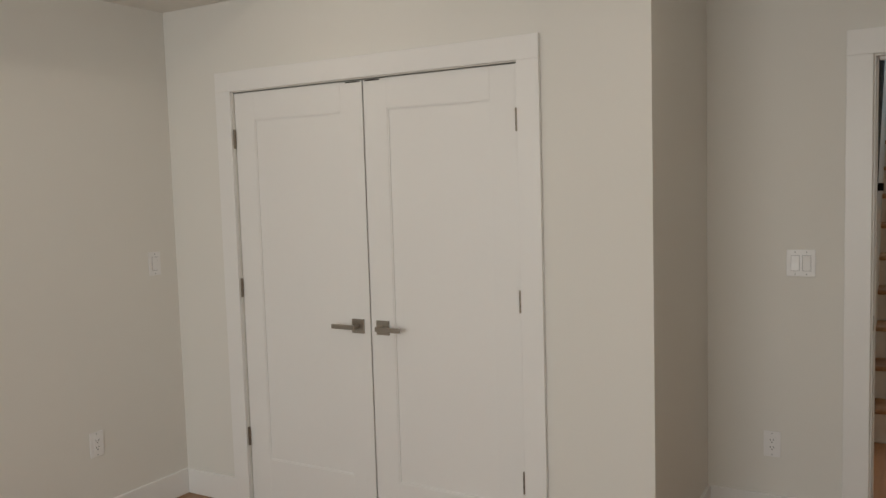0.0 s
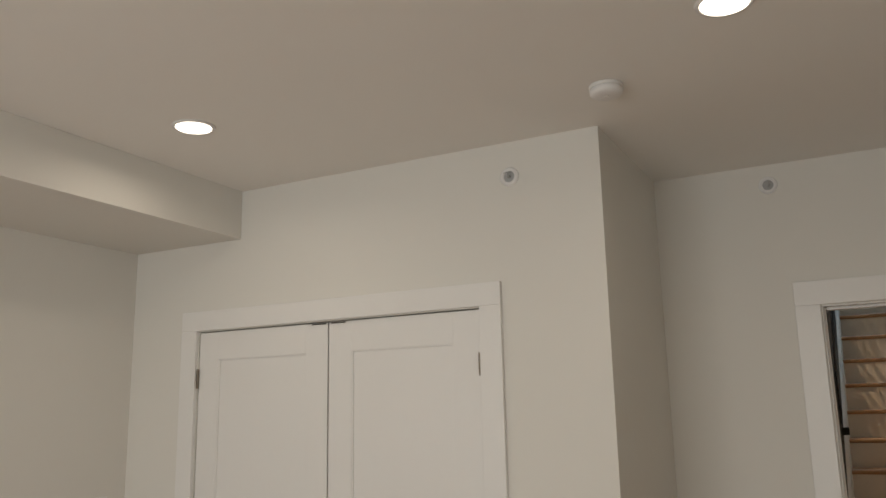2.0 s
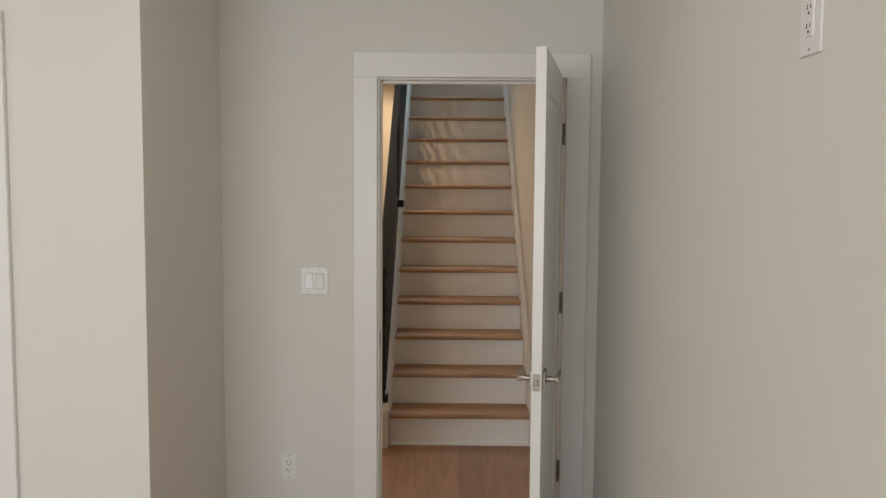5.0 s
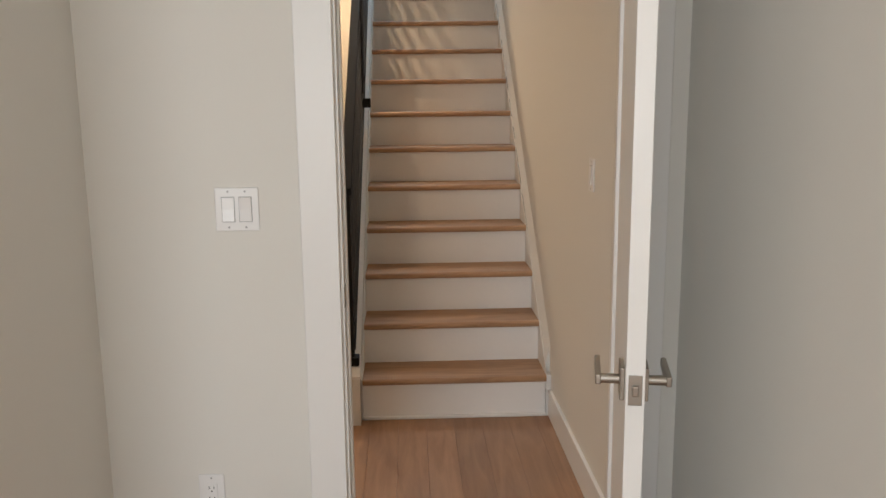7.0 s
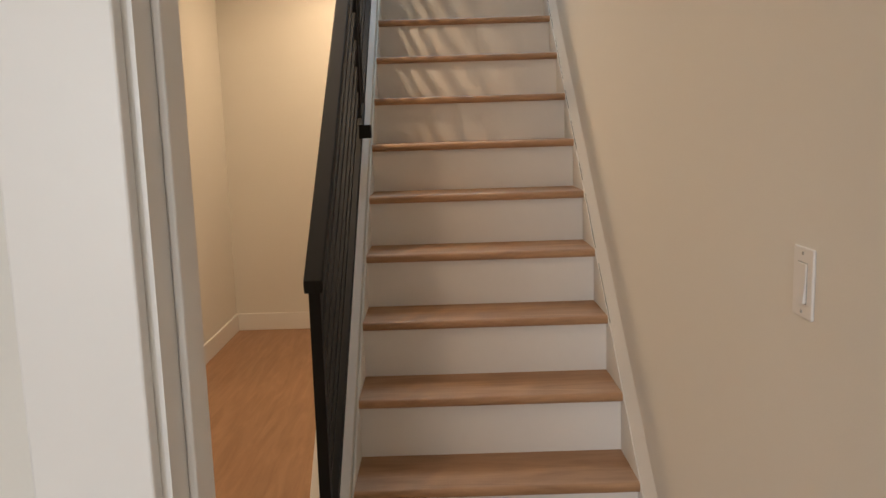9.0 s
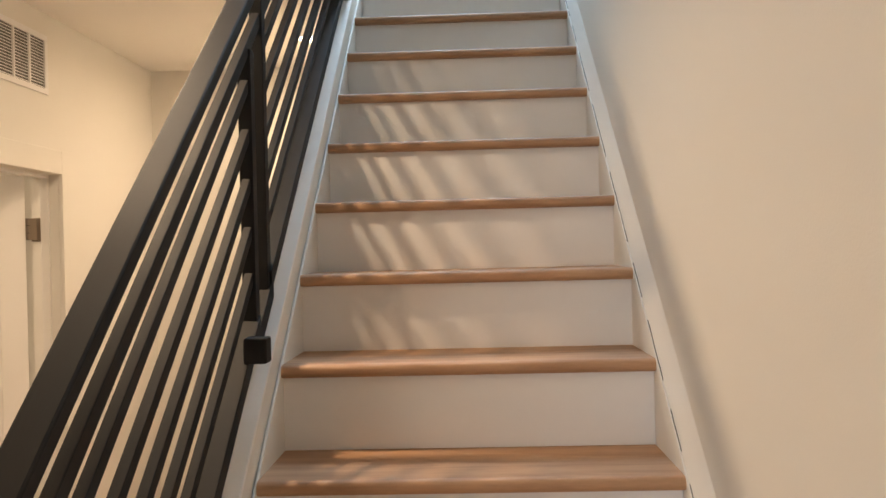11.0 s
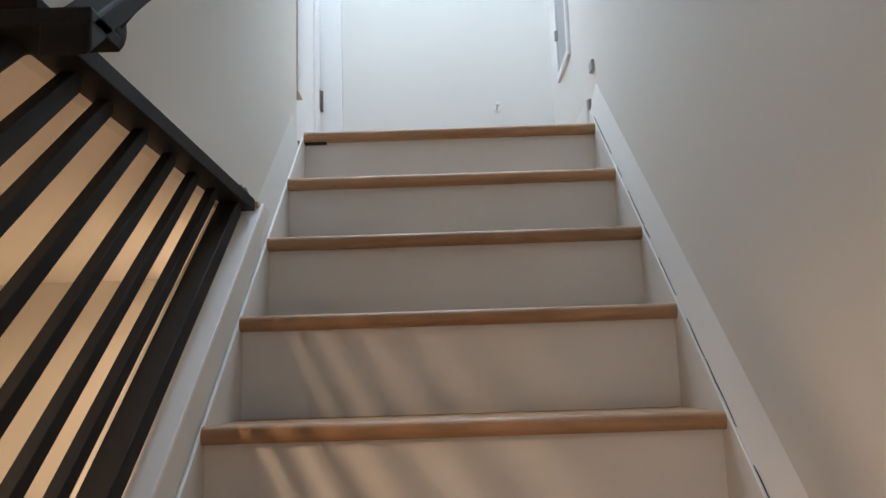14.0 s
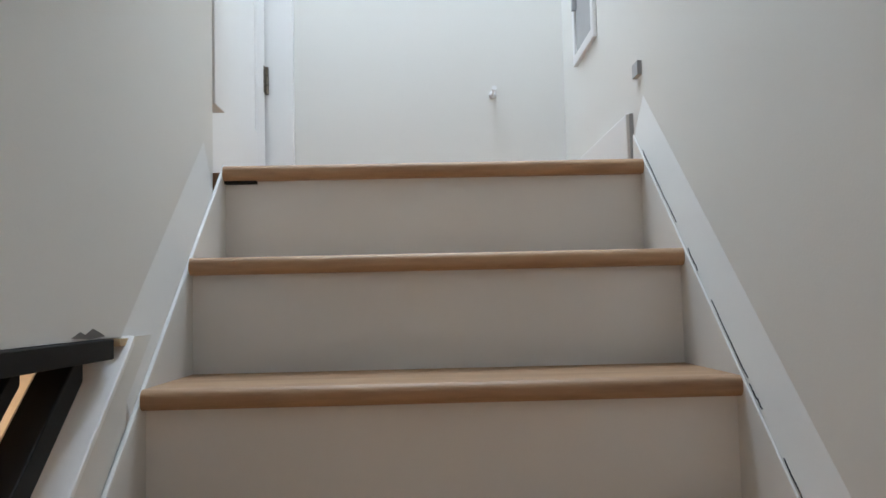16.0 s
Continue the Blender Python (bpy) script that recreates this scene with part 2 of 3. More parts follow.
casing("door_trim_hall", DL, DR, DH, 0.12, 0.06, 0.1, 1, "white painted flat casing on the hall side")
# jambs and stops
jamb = empty("door_jamb")
part("side_jamb", box(DL, DL + 0.004, 0, 0.12, 0, DH), TRIM, jamb)
part("side_jamb", box(DR - 0.004, DR, 0, 0.12, 0, DH), TRIM, jamb)
part("head_jamb", box(DL + 0.004, DR - 0.004, 0, 0.12, DH - 0.004, DH), TRIM, jamb)
part("stop", box(DL + 0.004, DL + 0.012, 0.042, 0.078, 0, DH - 0.004, 0.002), TRIM, jamb)
part("stop", box(DR - 0.016, DR - 0.004, 0.042, 0.078, 0, DH - 0.004, 0.002), TRIM, jamb)
part("stop", box(DL + 0.016, DR - 0.016, 0.042, 0.078, DH - 0.016, DH - 0.004, 0.002), TRIM, jamb)
part("strike_plate", box(DL + 0.004, DL + 0.0065, 0.004, 0.036, 0.90, 0.96, 0.001), NICKEL, jamb, "satin nickel strike plate")
tagged(jamb, "white painted door jamb with stops", "door jamb", kind="structure")

# ---- doors ----


def hinge(parent, x, y, z, open_x=0.0, mat=BRONZE):
    """A butt hinge whose knuckle stands at (x, y), with its leaf seen edge-on or open."""
    root = part("hinge", rod((x, y, z - 0.045), (x, y, z + 0.045), 0.0062, 14), mat, parent, "satin nickel butt hinge")
    if open_x:
        part("hinge_leaf", box(x, x + open_x, y + 0.003, y + 0.0055, z - 0.044, z + 0.044, 0.0008), mat, root)
    for dz in (-0.016, 0.016):
        part("hinge_joint", rod((x, y, z + dz - 0.0012), (x, y, z + dz + 0.0012), 0.0066, 14), DARK, root)
    return root


def lever(parent, x, y, z, out, way, mat=NICKEL):
    """A lever with a square rose on a face across y; out is the way the face looks, way that of the lever."""
    rose = part("door_handle", box(x - 0.032, x + 0.032, y, y + out * 0.009, z - 0.032, z + 0.032, 0.0015), mat, parent, "satin nickel lever handle with square rose")
    part("neck", rod((x, y + out * 0.006, z), (x, y + out * 0.052, z), 0.0095, 18), mat, rose)
    part("lever", box(x - way * 0.011, x + way * 0.115, y + out * 0.043, y + out * 0.054, z - 0.010, z + 0.010, 0.0025), mat, rose)
    return rose


def door_leaf(name, w, h, t, stile, toprail, botrail, mat=TRIM, label="", back=True):
    """A one-panel shaker leaf: hinge edge at x 0, face across y 0 to t, foot at z 0."""
    root = empty(name)
    part("stile", box(0, stile, 0, t, 0, h, 0.0015), mat, root)
    part("stile", box(w - stile, w, 0, t, 0, h, 0.0015), mat, root)
    part("rail", box(stile, w - stile, 0, t, h - toprail, h, 0.0), mat, root)
    part("rail", box(stile, w - stile, 0, t, 0, botrail, 0.0), mat, root)
    part("panel", box(stile, w - stile, 0.009, t - 0.009, botrail, h - toprail), mat, root)
    b = None
    for y0, y1 in ((0.003, 0.009), (t - 0.009, t - 0.003)):
        e = 0.006
        b = box(stile, stile + e, y0, y1, botrail, h - toprail, bm=b)
        box(w - stile - e, w - stile, y0, y1, botrail, h - toprail, bm=b)
        box(stile + e, w - stile - e, y0, y1, h - toprail - e, h - toprail, bm=b)
        box(stile + e, w - stile - e, y0, y1, botrail, botrail + e, bm=b)
    part("sticking", b, mat, root)
    return tagged(root, label, "door")


GAP = -2.327
for i, (x0, x1) in enumerate(((KL + 0.004, GAP - 0.0035), (GAP + 0.0035, KR - 0.004))):
    w = x1 - x0
    leaf = door_leaf("closet_door", w, 2.0165, 0.035, 0.119, 0.128, 0.240, label="closed white shaker closet door with lever handle")
    leaf["group"] = "closet doors"
    leaf.matrix_basis = pose(x0, CY + 0.004, 0.012)
    hx = -0.001 if i == 0 else w + 0.001
    for z in (0.345, 1.083, 1.80):
        hinge(leaf, hx, -0.008, z)
    lever(leaf, w - 0.063 if i == 0 else 0.063, 0, 0.936, -1, -1 if i == 0 else 1)
b = box(GAP - 0.09, GAP - 0.012, CY + 0.004, CY + 0.03, 2.021, 2.027)
box(GAP + 0.012, GAP + 0.09, CY + 0.004, CY + 0.03, 2.021, 2.027, bm=b)
tagged(part("ball_catch", b, DARK), "dark ball catch over the closet doors", "catch")
# black sheet that puts the closet's shade behind the door gaps
wall("closet_shade_sheet", box(KL - 0.02, KR + 0.02, CY + 0.06, CY + 0.075, 0, 2.06), "black sheet behind the doors, painted as the closet's shade", DARK)

LEAF_W = 0.785
leaf = door_leaf("open_door", LEAF_W, 2.036, 0.035, 0.11, 0.135, 0.235, label="white shaker door standing open into the room")
# local x runs from the hinge into the room; the face that shuts against the hall looks to the stairs
leaf.matrix_basis = pose(0.348, -0.022, 0.014, 0, 0, -101.9)
for z in (0.345, 1.083, 1.80):
    hinge(leaf, -0.004, 0.041, z, 0.0)
    part("hinge_leaf", box(-0.0035, -0.0008, 0.006, 0.036, z - 0.044, z + 0.044, 0.0006), NICKEL, leaf)
    part("hinge_leaf", box(-0.034, -0.006, 0.040, 0.0425, z - 0.044, z + 0.044, 0.0006), NICKEL, leaf)
lever(leaf, LEAF_W - 0.062, 0.035, 0.922, 1, -1)
lever(leaf, LEAF_W - 0.062, 0.0, 0.922, -1, -1)
latch = part("latch_plate", box(LEAF_W - 0.0005, LEAF_W + 0.0022, 0.005, 0.030, 0.893, 0.951, 0.001), NICKEL, leaf, "satin nickel latch plate")
part("latch_bolt", box(LEAF_W, LEAF_W + 0.010, 0.011, 0.024, 0.912, 0.933, 0.003), NICKEL, latch)

# ---- plates, sprinklers, lamps ----


def plate(name, m, w, h, label, category, kind):
    """A wall plate in its own plane: x across, z up, facing -y."""
    root = empty(name)
    root.matrix_basis = m
    part("cover", box(-w / 2, w / 2, -0.0055, 0, -h / 2, h / 2, 0.0022), PLASTIC, root)
    xs = (-0.023, 0.023) if kind == "double" else (0,)
    for i, x in enumerate(xs):
        if kind == "outlet":
            part("socket_face", box(x - 0.0165, x + 0.0165, -0.0085, -0.005, -0.033, 0.033, 0.0012), PLASTIC, root)
            for z in (-0.0165, 0.0165):
                s = box(x - 0.0078, x - 0.0058, -0.0092, -0.0082, z - 0.001, z + 0.008)
                box(x + 0.0058, x + 0.0078, -0.0092, -0.0082, z, z + 0.007, bm=s)
                rod((x, -0.0092, z - 0.0075), (x, -0.0082, z - 0.0075), 0.0026, 10, bm=s)
                part("slots", s, DARK, root, "dark socket slots")
        else:
            part("rocker_shadow", box(x - 0.0178, x + 0.0178, -0.0060, -0.005, -0.0345, 0.0345), GREY, root)
            r = prism(x - 0.0160, x + 0.0160, ((-0.005, -0.0325), (-0.0078 if i else -0.0115, -0.0325), (-0.0085, 0.0), (-0.0115 if i else -0.0078, 0.0325), (-0.005, 0.0325)), 0.0006)
            part("rocker", r, PLASTIC, root)
        for z in (-h / 2 + 0.010, h / 2 - 0.010):
            part("screw", rod((x, -0.0066, z), (x, -0.005, z), 0.003, 12), GREY, root)
    return tagged(root, label, category)


plate("light_switch", pose(-0.67, 0, 1.181), 0.117, 0.117, "white double rocker light switch plate on the wall", "switch", "double")
plate("power_outlet", pose(-0.785, 0, 0.362), 0.072, 0.117, "white duplex power outlet low on the wall", "outlet", "outlet")
plate("power_outlet", pose(LX, -1.435, 0.412, 0, 0, 90), 0.072, 0.117, "white duplex power outlet low on the wall", "outlet", "outlet")
plate("light_switch", pose(LX, -1.042, 1.216, 0, 0, 90), 0.072, 0.117, "white single rocker light switch on the wall", "switch", "single")
plate("high_outlet", pose(RX, -2.005, 1.897, 0, 0, -90), 0.085, 0.13, "white tall combination outlet plate high on the wall", "outlet", "outlet")
plate("light_switch", pose(WX, 0.65, 1.20, 0, 0, -90), 0.072, 0.117, "white single rocker light switch on the stair wall", "switch", "single")


def sprinkler(x, y, z):
    root = empty("fire_sprinkler", x, y, z)
    m = Matrix.Rotation(radians(90), 4, 'X')
    part("escutcheon", lathe(((0.040, 0), (0.040, 0.004), (0.033, 0.009), (0.024, 0.010), (0.0235, 0.003)), m), PLASTIC, root, "white round escutcheon")
    part("cup", lathe(((0.0235, 0.002), (0.0235, 0.0045)), m, 24), GREY, root, "grey recessed sprinkler cup")
    h = rod((0, -0.003, 0), (0, -0.026, 0), 0.007, 14)
    box(-0.004, 0.004, -0.034, -0.024, -0.013, 0.013, 0.001, bm=h)
    box(-0.014, 0.014, -0.032, -0.028, 0.008, 0.012, 0.001, bm=h)
    part("head", h, GREY, root, "grey metal sprinkler head")
    return tagged(root, "white sidewall fire sprinkler under the ceiling", "sprinkler", "sidewall sprinklers")


sprinkler(-1.44, CY, 2.553)
sprinkler(-0.557, 0, 2.605)


def downlight(x, y, z, lens, r=0.066):
    root = empty("recessed_lamp", x, y, z)
    flip = Matrix.Rotation(radians(180), 4, 'X')
    part("trim_ring", lathe(((r + 0.014, 0), (r + 0.013, 0.004), (r + 0.002, 0.006), (r, 0.002)), flip), PLASTIC, root, "white trim ring")
    part("lens", lathe(((r, 0.001), (r, 0.0065)), flip), lens, root, "lit frosted lens")
    return tagged(root, "lit round recessed ceiling lamp with white trim", "ceiling lamp", "recessed lamps")


for x, y in ROOM_LAMPS:
    downlight(x, y, CEIL, LENS_NEUTRAL)
# the three added hall fills get lamp fittings too
for x, y in HALL_LAMPS_AND_FILLS:
    downlight(x, y, HALL_CEIL, LENS_WARM, 0.05)

root = empty("smoke_detector", -0.925, -1.262, CEIL)
flip = Matrix.Rotation(radians(180), 4, 'X')
part("base_ring", lathe(((0.058, 0), (0.058, 0.008), (0.055, 0.009)), flip), PLASTIC, root)
part("groove", lathe(((0.0555, 0.008), (0.0555, 0.012)), flip), CEILING, root)
part("body", lathe(((0.056, 0.011), (0.056, 0.026), (0.050, 0.034), (0.030, 0.038), (0.012, 0.038)), flip), PLASTIC, root)
part("test_button", lathe(((0.010, 0.038), (0.010, 0.040), (0.007, 0.041)), flip, 16), PLASTIC, root)
tagged(root, "round white smoke detector on the ceiling", "smoke detector")

root = empty("blank_cover", -1.46, -2.605, CEIL)
part("plate", lathe(((0.064, 0), (0.064, 0.003), (0.060, 0.005), (0.020, 0.006)), flip), CEILING, root)
for dx, dy in ((-0.030, -0.024), (0.030, 0.024)):
    part("screw", rod((dx, dy, -0.0075), (dx, dy, -0.004), 0.0035, 12), GREY, root, "small grey screw")
tagged(root, "round white blank cover plate on the ceiling", "cover plate")

# ---- stairs ----
RISE, RUN, NOSE1, STEPS = 0.200, 0.236, 1.395, 15
SX0, SX1 = -0.440, 0.414


def nose(y):
    return RISE + (y - NOSE1) * RISE / RUN


TOP_Z = STEPS * RISE
stairs = empty("staircase", 0, NOSE1, 0)


def tread_mesh(depth):
    """A tread with a rounded nose: nose at y 0, top at z 0."""
    t, r = 0.030, 0.013
    pts = [(depth, 0)]
    for i in range(7):
        a = radians(90 + 90 * i / 6)
        pts.append((r + r * math.cos(a), -r + r * math.sin(a)))
    for i in range(7):
        a = radians(180 + 90 * i / 6)
        pts.append((r + r * math.cos(a), -t + r + r * math.sin(a)))
    pts.append((depth, -t))
    bm = prism(SX0, SX1, pts)
    me = bpy.data.meshes.new("tread")
    bm.to_mesh(me)
    bm.free()
    me.materials.append(OAK_TREAD)
    return me


bm = box(SX0, SX1, 0.026, 0.042, -RISE, -0.030)
RISER = bpy.data.meshes.new("riser")
bm.to_mesh(RISER)
bm.free()
RISER.materials.append(STAIR_WHITE)
TREAD, LANDING_NOSE = tread_mesh(RUN + 0.026), tread_mesh(0.09)
for k in range(1, STEPS + 1):
    for name, me, lab in (("riser", RISER, "white painted riser"), ("tread", TREAD if k < STEPS else LANDING_NOSE, "oak tread with rounded nose")):
        ob = new(name, me)
        ob.parent = stairs
        ob.location = (0, (k - 1) * RUN, k * RISE)
        ob["label"] = lab
part("nosing_gap", box(SX0 + 0.001, -0.375, 14 * RUN + 0.012, 14 * RUN + 0.0275, STEPS * RISE - 0.036, STEPS * RISE - 0.0303), DARK, stairs, "dark slit under the top nosing")
tagged(stairs, "straight stairs with oak treads and white risers", "stairs")
b = box(SX0, SX1, NOSE1 + 0.008, NOSE1 + 0.026, 0, 0.016, 0.005)
tagged(part("shoe_moulding", b, TRIM), "white shoe moulding at the foot of the stairs", "moulding", kind="structure")


def slope(y0, y1, lo, hi):
    """A board's outline that follows the flight, between two heights over the nosing line."""
    return ((y0, nose(y0) + lo), (y1, nose(y1) + lo), (y1, nose(y1) + hi), (y0, nose(y0) + hi))


def skirt(x0, x1, y0, y1, lo, hi, name, label, cut=0.0, inside=None):
    """A board along the flight; cut lowers the room-side edge of its top into a caulked slope."""
    bm = prism(x0, x1, slope(y0, y1, lo, hi))
    for v in bm.verts:
        if cut and abs(v.co.x - inside) < 1e-4 and v.co.z > nose(v.co.y):
            v.co.z -= cut
    bmesh.ops.bevel(bm, geom=bm.edges[:], offset=0.002, segments=2, affect='EDGES', profile=0.5)
    return tagged(part(name, bm, SKIRT_PAINT), label, "skirt board", kind="structure")


skirt(SX1, 0.4175, 1.409, 4.781, -0.30, -0.004, "skirt_inner_right", "white painted inner skirt board beside the treads")
skirt_r = skirt(0.4165, WX, 1.458, 4.781, -0.24, 0.082, "skirt_right", "white painted skirt board along the stair wall", 0.095, 0.4165)
skirt(-0.447, SX0, 1.409, 4.728, -0.30, -0.018, "skirt_inner_left", "white painted inner skirt board beside the treads")
skirt(-0.462, -0.4455, 4.201, 4.646, -0.2, 0.085, "skirt_left", "white painted skirt board below the upper wall", 0.095, -0.4455)
gap_rng = random.Random(9)
y = 2.076
while y < 4.684:
    n = 0.04 + 0.10 * gap_rng.random()
    lower, upper = [], []
    for i in range(7):
        yy, mid = y + n * i / 6, nose(y + n * i / 6) + 0.004 + 0.005 * gap_rng.random()
        half = 0.0003 if i in (0, 6) else 0.0003 + 0.0008 * gap_rng.random()
        lower.append((yy, mid - half))
        upper.append((yy, mid + half))
    part("skirt_crack", prism(0.4152, 0.4168, lower + upper[::-1]), DARK, skirt_r, "dark ragged crack in the caulk")
    y += n + (0.004 if gap_rng.random() < 0.6 else 0.06)
b = box(0.414, 0.439, 1.411, 1.458, 0, 0.20, 0.002)
tagged(part("skirt_foot", b, TRIM), "white painted plinth at the foot of the skirt", "skirt board", kind="structure")

# knee wall under the railing, and its cap
knee = prism(-0.556, -0.449, ((1.347, HALL_FLOOR), (5.264, HALL_FLOOR), (5.264, HALL_CEIL), (4.221, HALL_CEIL), (4.221, nose(4.221) + 0.068), (1.347, nose(1.347) + 0.068)))
wall("wall_stair_side", knee, "white painted knee wall under the stair railing")
cap = ((1.34, nose(1.34) + 0.069), (4.221, nose(4.221) + 0.069), (4.221, nose(4.221) + 0.083), (1.34, nose(1.34) + 0.083))
tagged(part("knee_cap", prism(-0.559, -0.4445, cap, 0.002), STAIR_WHITE), "white painted cap on the knee wall", "trim", kind="structure")
OPEN_Y = 1.931
wall("wall_upper_left", prism(-0.562, -0.462, ((OPEN_Y, HALL_CEIL), (4.71, HALL_CEIL), (4.71, TOP_CEIL), (OPEN_Y, TOP_CEIL))), "white painted wall over the railing beside the stairs")
wall("wall_stair_right", box(WX, WX + 0.12, 0.12, 5.844, HALL_FLOOR, TOP_CEIL), "warm white painted wall along the stairs")
wall("wall_upper_front", box(-0.562, WX, OPEN_Y - 0.1, OPEN_Y, HALL_CEIL + 0.1, TOP_CEIL), "white painted wall over the stair opening")
wall("wall_upper_back", box(-0.70, WX, 5.728, 5.844, 2.72, TOP_CEIL), "white painted wall behind the upper landing")
# unseen upper ceiling, with a hole left for the added overhead light
b = box(-0.75, WX, 1.786, 4.62, TOP_CEIL, TOP_CEIL + 0.1)
box(-0.75, WX, 5.66, 5.844, TOP_CEIL, TOP_CEIL + 0.1, bm=b)
box(-0.75, -0.44, 4.62, 5.66, TOP_CEIL, TOP_CEIL + 0.1, bm=b)
box(0.24, WX, 4.62, 5.66, TOP_CEIL, TOP_CEIL + 0.1, bm=b)
tagged(part("ceiling_upper", b, CEILING), "white upper ceiling with an opening added for the fill light", "ceiling", kind="structure")
tagged(part("landing_floor", box(-0.70, WX, NOSE1 + 14 * RUN + 0.09, 5.844, TOP_Z - 0.2, TOP_Z), OAK_FLOOR), "oak floor of the upper landing", "floor", kind="structure")
wall("wall_upper_side", box(-0.70, -0.60, 4.71, 5.728, 2.72, TOP_CEIL), "white painted wall beside the upper landing")
baseboard(box(WX - 0.016, WX, 4.868, 5.728, TOP_Z, TOP_Z + BH, 0.003))
baseboard(box(-0.44, WX - 0.016, 5.713, 5.728, TOP_Z, TOP_Z + BH, 0.003))
tagged(part("skirt_return", box(0.430, 0.441, 4.781, 4.824, 3.196, 3.227, 0.001), GREY), "bare grey end of the skirt cap", "trim", kind="structure")
tagged(part("baseboard_joint", box(0.431, WX - 0.001, 4.865, 4.867, TOP_Z, TOP_Z + BH), GREY), "dark joint between skirt and baseboard", "trim", kind="structure")
b = box(-0.564, -0.457, 4.711, 4.795, 3.13, TOP_CEIL, 0.002)
tagged(part("corner_trim", b, TRIM), "white painted end trim of the upper wall", "trim", kind="structure")

# door beside the upper landing
leaf = door_leaf("landing_door", 0.885, 2.0, 0.035, 0.11, 0.13, 0.24, label="closed white panel door beside the upper landing")
leaf.matrix_basis = pose(-0.545, 4.80, TOP_Z + 0.01, 0, 0, 90)
for z in (0.44, 1.77):
    hinge(leaf, 0.889, -0.006, z, -0.025)
b = box(-0.60, -0.455, 5.700, 5.726, TOP_Z, TOP_Z + 2.12, 0.002)
box(-0.60, -0.566, 4.712, 4.798, TOP_Z, TOP_Z + 2.12, 0.002, bm=b)
box(-0.60, -0.548, 4.798, 5.700, TOP_Z + 2.03, TOP_Z + 2.12, 0.002, bm=b)
tagged(part("landing_door_trim", b, TRIM), "white painted casing of the landing door", "door casing", kind="structure")

# spring door stop on the back wall
root = empty("door_stop", 0.20, 5.728, 3.4)
part("base", lathe(((0.012, 0), (0.012, 0.004), (0.007, 0.007)), Matrix.Rotation(radians(90), 4, 'X'), 18), PLASTIC, root)
part("spring", rod((0, -0.004, 0), (0, -0.062, 0.004), 0.0045, 12), PLASTIC, root)
part("tip", rod((0, -0.060, 0.004), (0, -0.074, 0.005), 0.008, 14), PLASTIC, root)
tagged(root, "small white door stop on the wall", "door stop")

# framed service panel on the stair wall by the upper landing
root = empty("service_panel", WX, 5.2, 3.42)
part("frame", box(-0.012, 0, 0, 0.03, 0, 0.56, 0.003), PLASTIC, root)
part("frame", box(-0.012, 0, 0.26, 0.29, 0, 0.56, 0.003), PLASTIC, root)
part("frame", box(-0.012, 0, 0.03, 0.26, 0, 0.03, 0.003), PLASTIC, root)
part("frame", box(-0.012, 0, 0.03, 0.26, 0.53, 0.56, 0.003), PLASTIC, root)
part("door_panel", box(-0.006, 0, 0.034, 0.256, 0.034, 0.526, 0.001), GREY, root, "grey metal panel door")
part("catch", box(-0.020, -0.006, 0.24, 0.255, 0.16, 0.20, 0.002), GREY, root)
tagged(root, "white framed service panel set in the wall", "panel")

# ---- railing ----
RXC = -0.487
CAP0 = nose(0.0) + 0.083


def capz(y):
    return CAP0 + y * RISE / RUN


def slant(y0, y1, off, hgt, half, bevel=0.002, xc=RXC, cut=None):
    """A steel bar that follows the flight, off metres over the cap."""
    lo, hi = off - hgt / 2, off + hgt / 2
    return prism(xc - half, xc + half, ((y0, capz(y0) + lo), (y1, capz(y1) + lo), (y1, capz(y1) + hi), (y0, capz(y0) + hi)), bevel)


def y_at(z, off):
    return (z - off - CAP0) * RUN / RISE


railing = empty("stair_railing", RXC, 1.4, nose(1.4) + 0.07)
inv = Matrix.Translation(-Vector((RXC, 1.4, nose(1.4) + 0.07)))


def rail(name, bm, label="", mat=BLACK):
    bmesh.ops.transform(bm, matrix=inv, verts=bm.verts)
    return part(name, bm, mat, railing, label)


BARS = (0.186, 0.287, 0.393, 0.502, 0.610)
TOP_RAIL = 0.692
P1, P2, P3 = 1.408, 2.748, 2.858
HB = 2.648
rail("bottom_rail", slant(P1, P2, 0.072, 0.046, 0.021))
for off in BARS:
    rail("bar", slant(P1 + 0.015, P2, off, 0.030, 0.009, 0.0015))
rail("top_rail", slant(P1 + 0.015, y_at(HB, TOP_RAIL), TOP_RAIL, 0.036, 0.010))
rail("bottom_rail", slant(P3, y_at(HB, 0.072), 0.072, 0.046, 0.021))
for off in BARS:
    rail("bar", slant(P3, y_at(HB, off), off, 0.030, 0.009, 0.0015))
for y, z0, z1 in ((P1, 0.0, 0.790), (P2, 0.03, 0.680), (P3, 0.03, 0.790)):
    rail("post", box(RXC - 0.015, RXC + 0.015, y - 0.016, y + 0.016, capz(y) + z0, capz(y) + z1, 0.002))
HR = 0.805
yh = 3.235
rail("handrail", slant(P1 - 0.03, yh, HR, 0.034, 0.0245, 0.004), "black flat steel handrail")
rail("head_bar", box(RXC - 0.019, RXC + 0.034, yh - 0.03, 4.168, HB, HALL_CEIL - 0.001, 0.002))
rail("post_shoe", slant(P2 - 0.02, P3 + 0.02, 0.040, 0.05, 0.020))
rail("base_plate", box(RXC - 0.036, RXC + 0.036, P1 - 0.04, P1 + 0.04, capz(P1) - 0.018, capz(P1) + 0.022, 0.003))
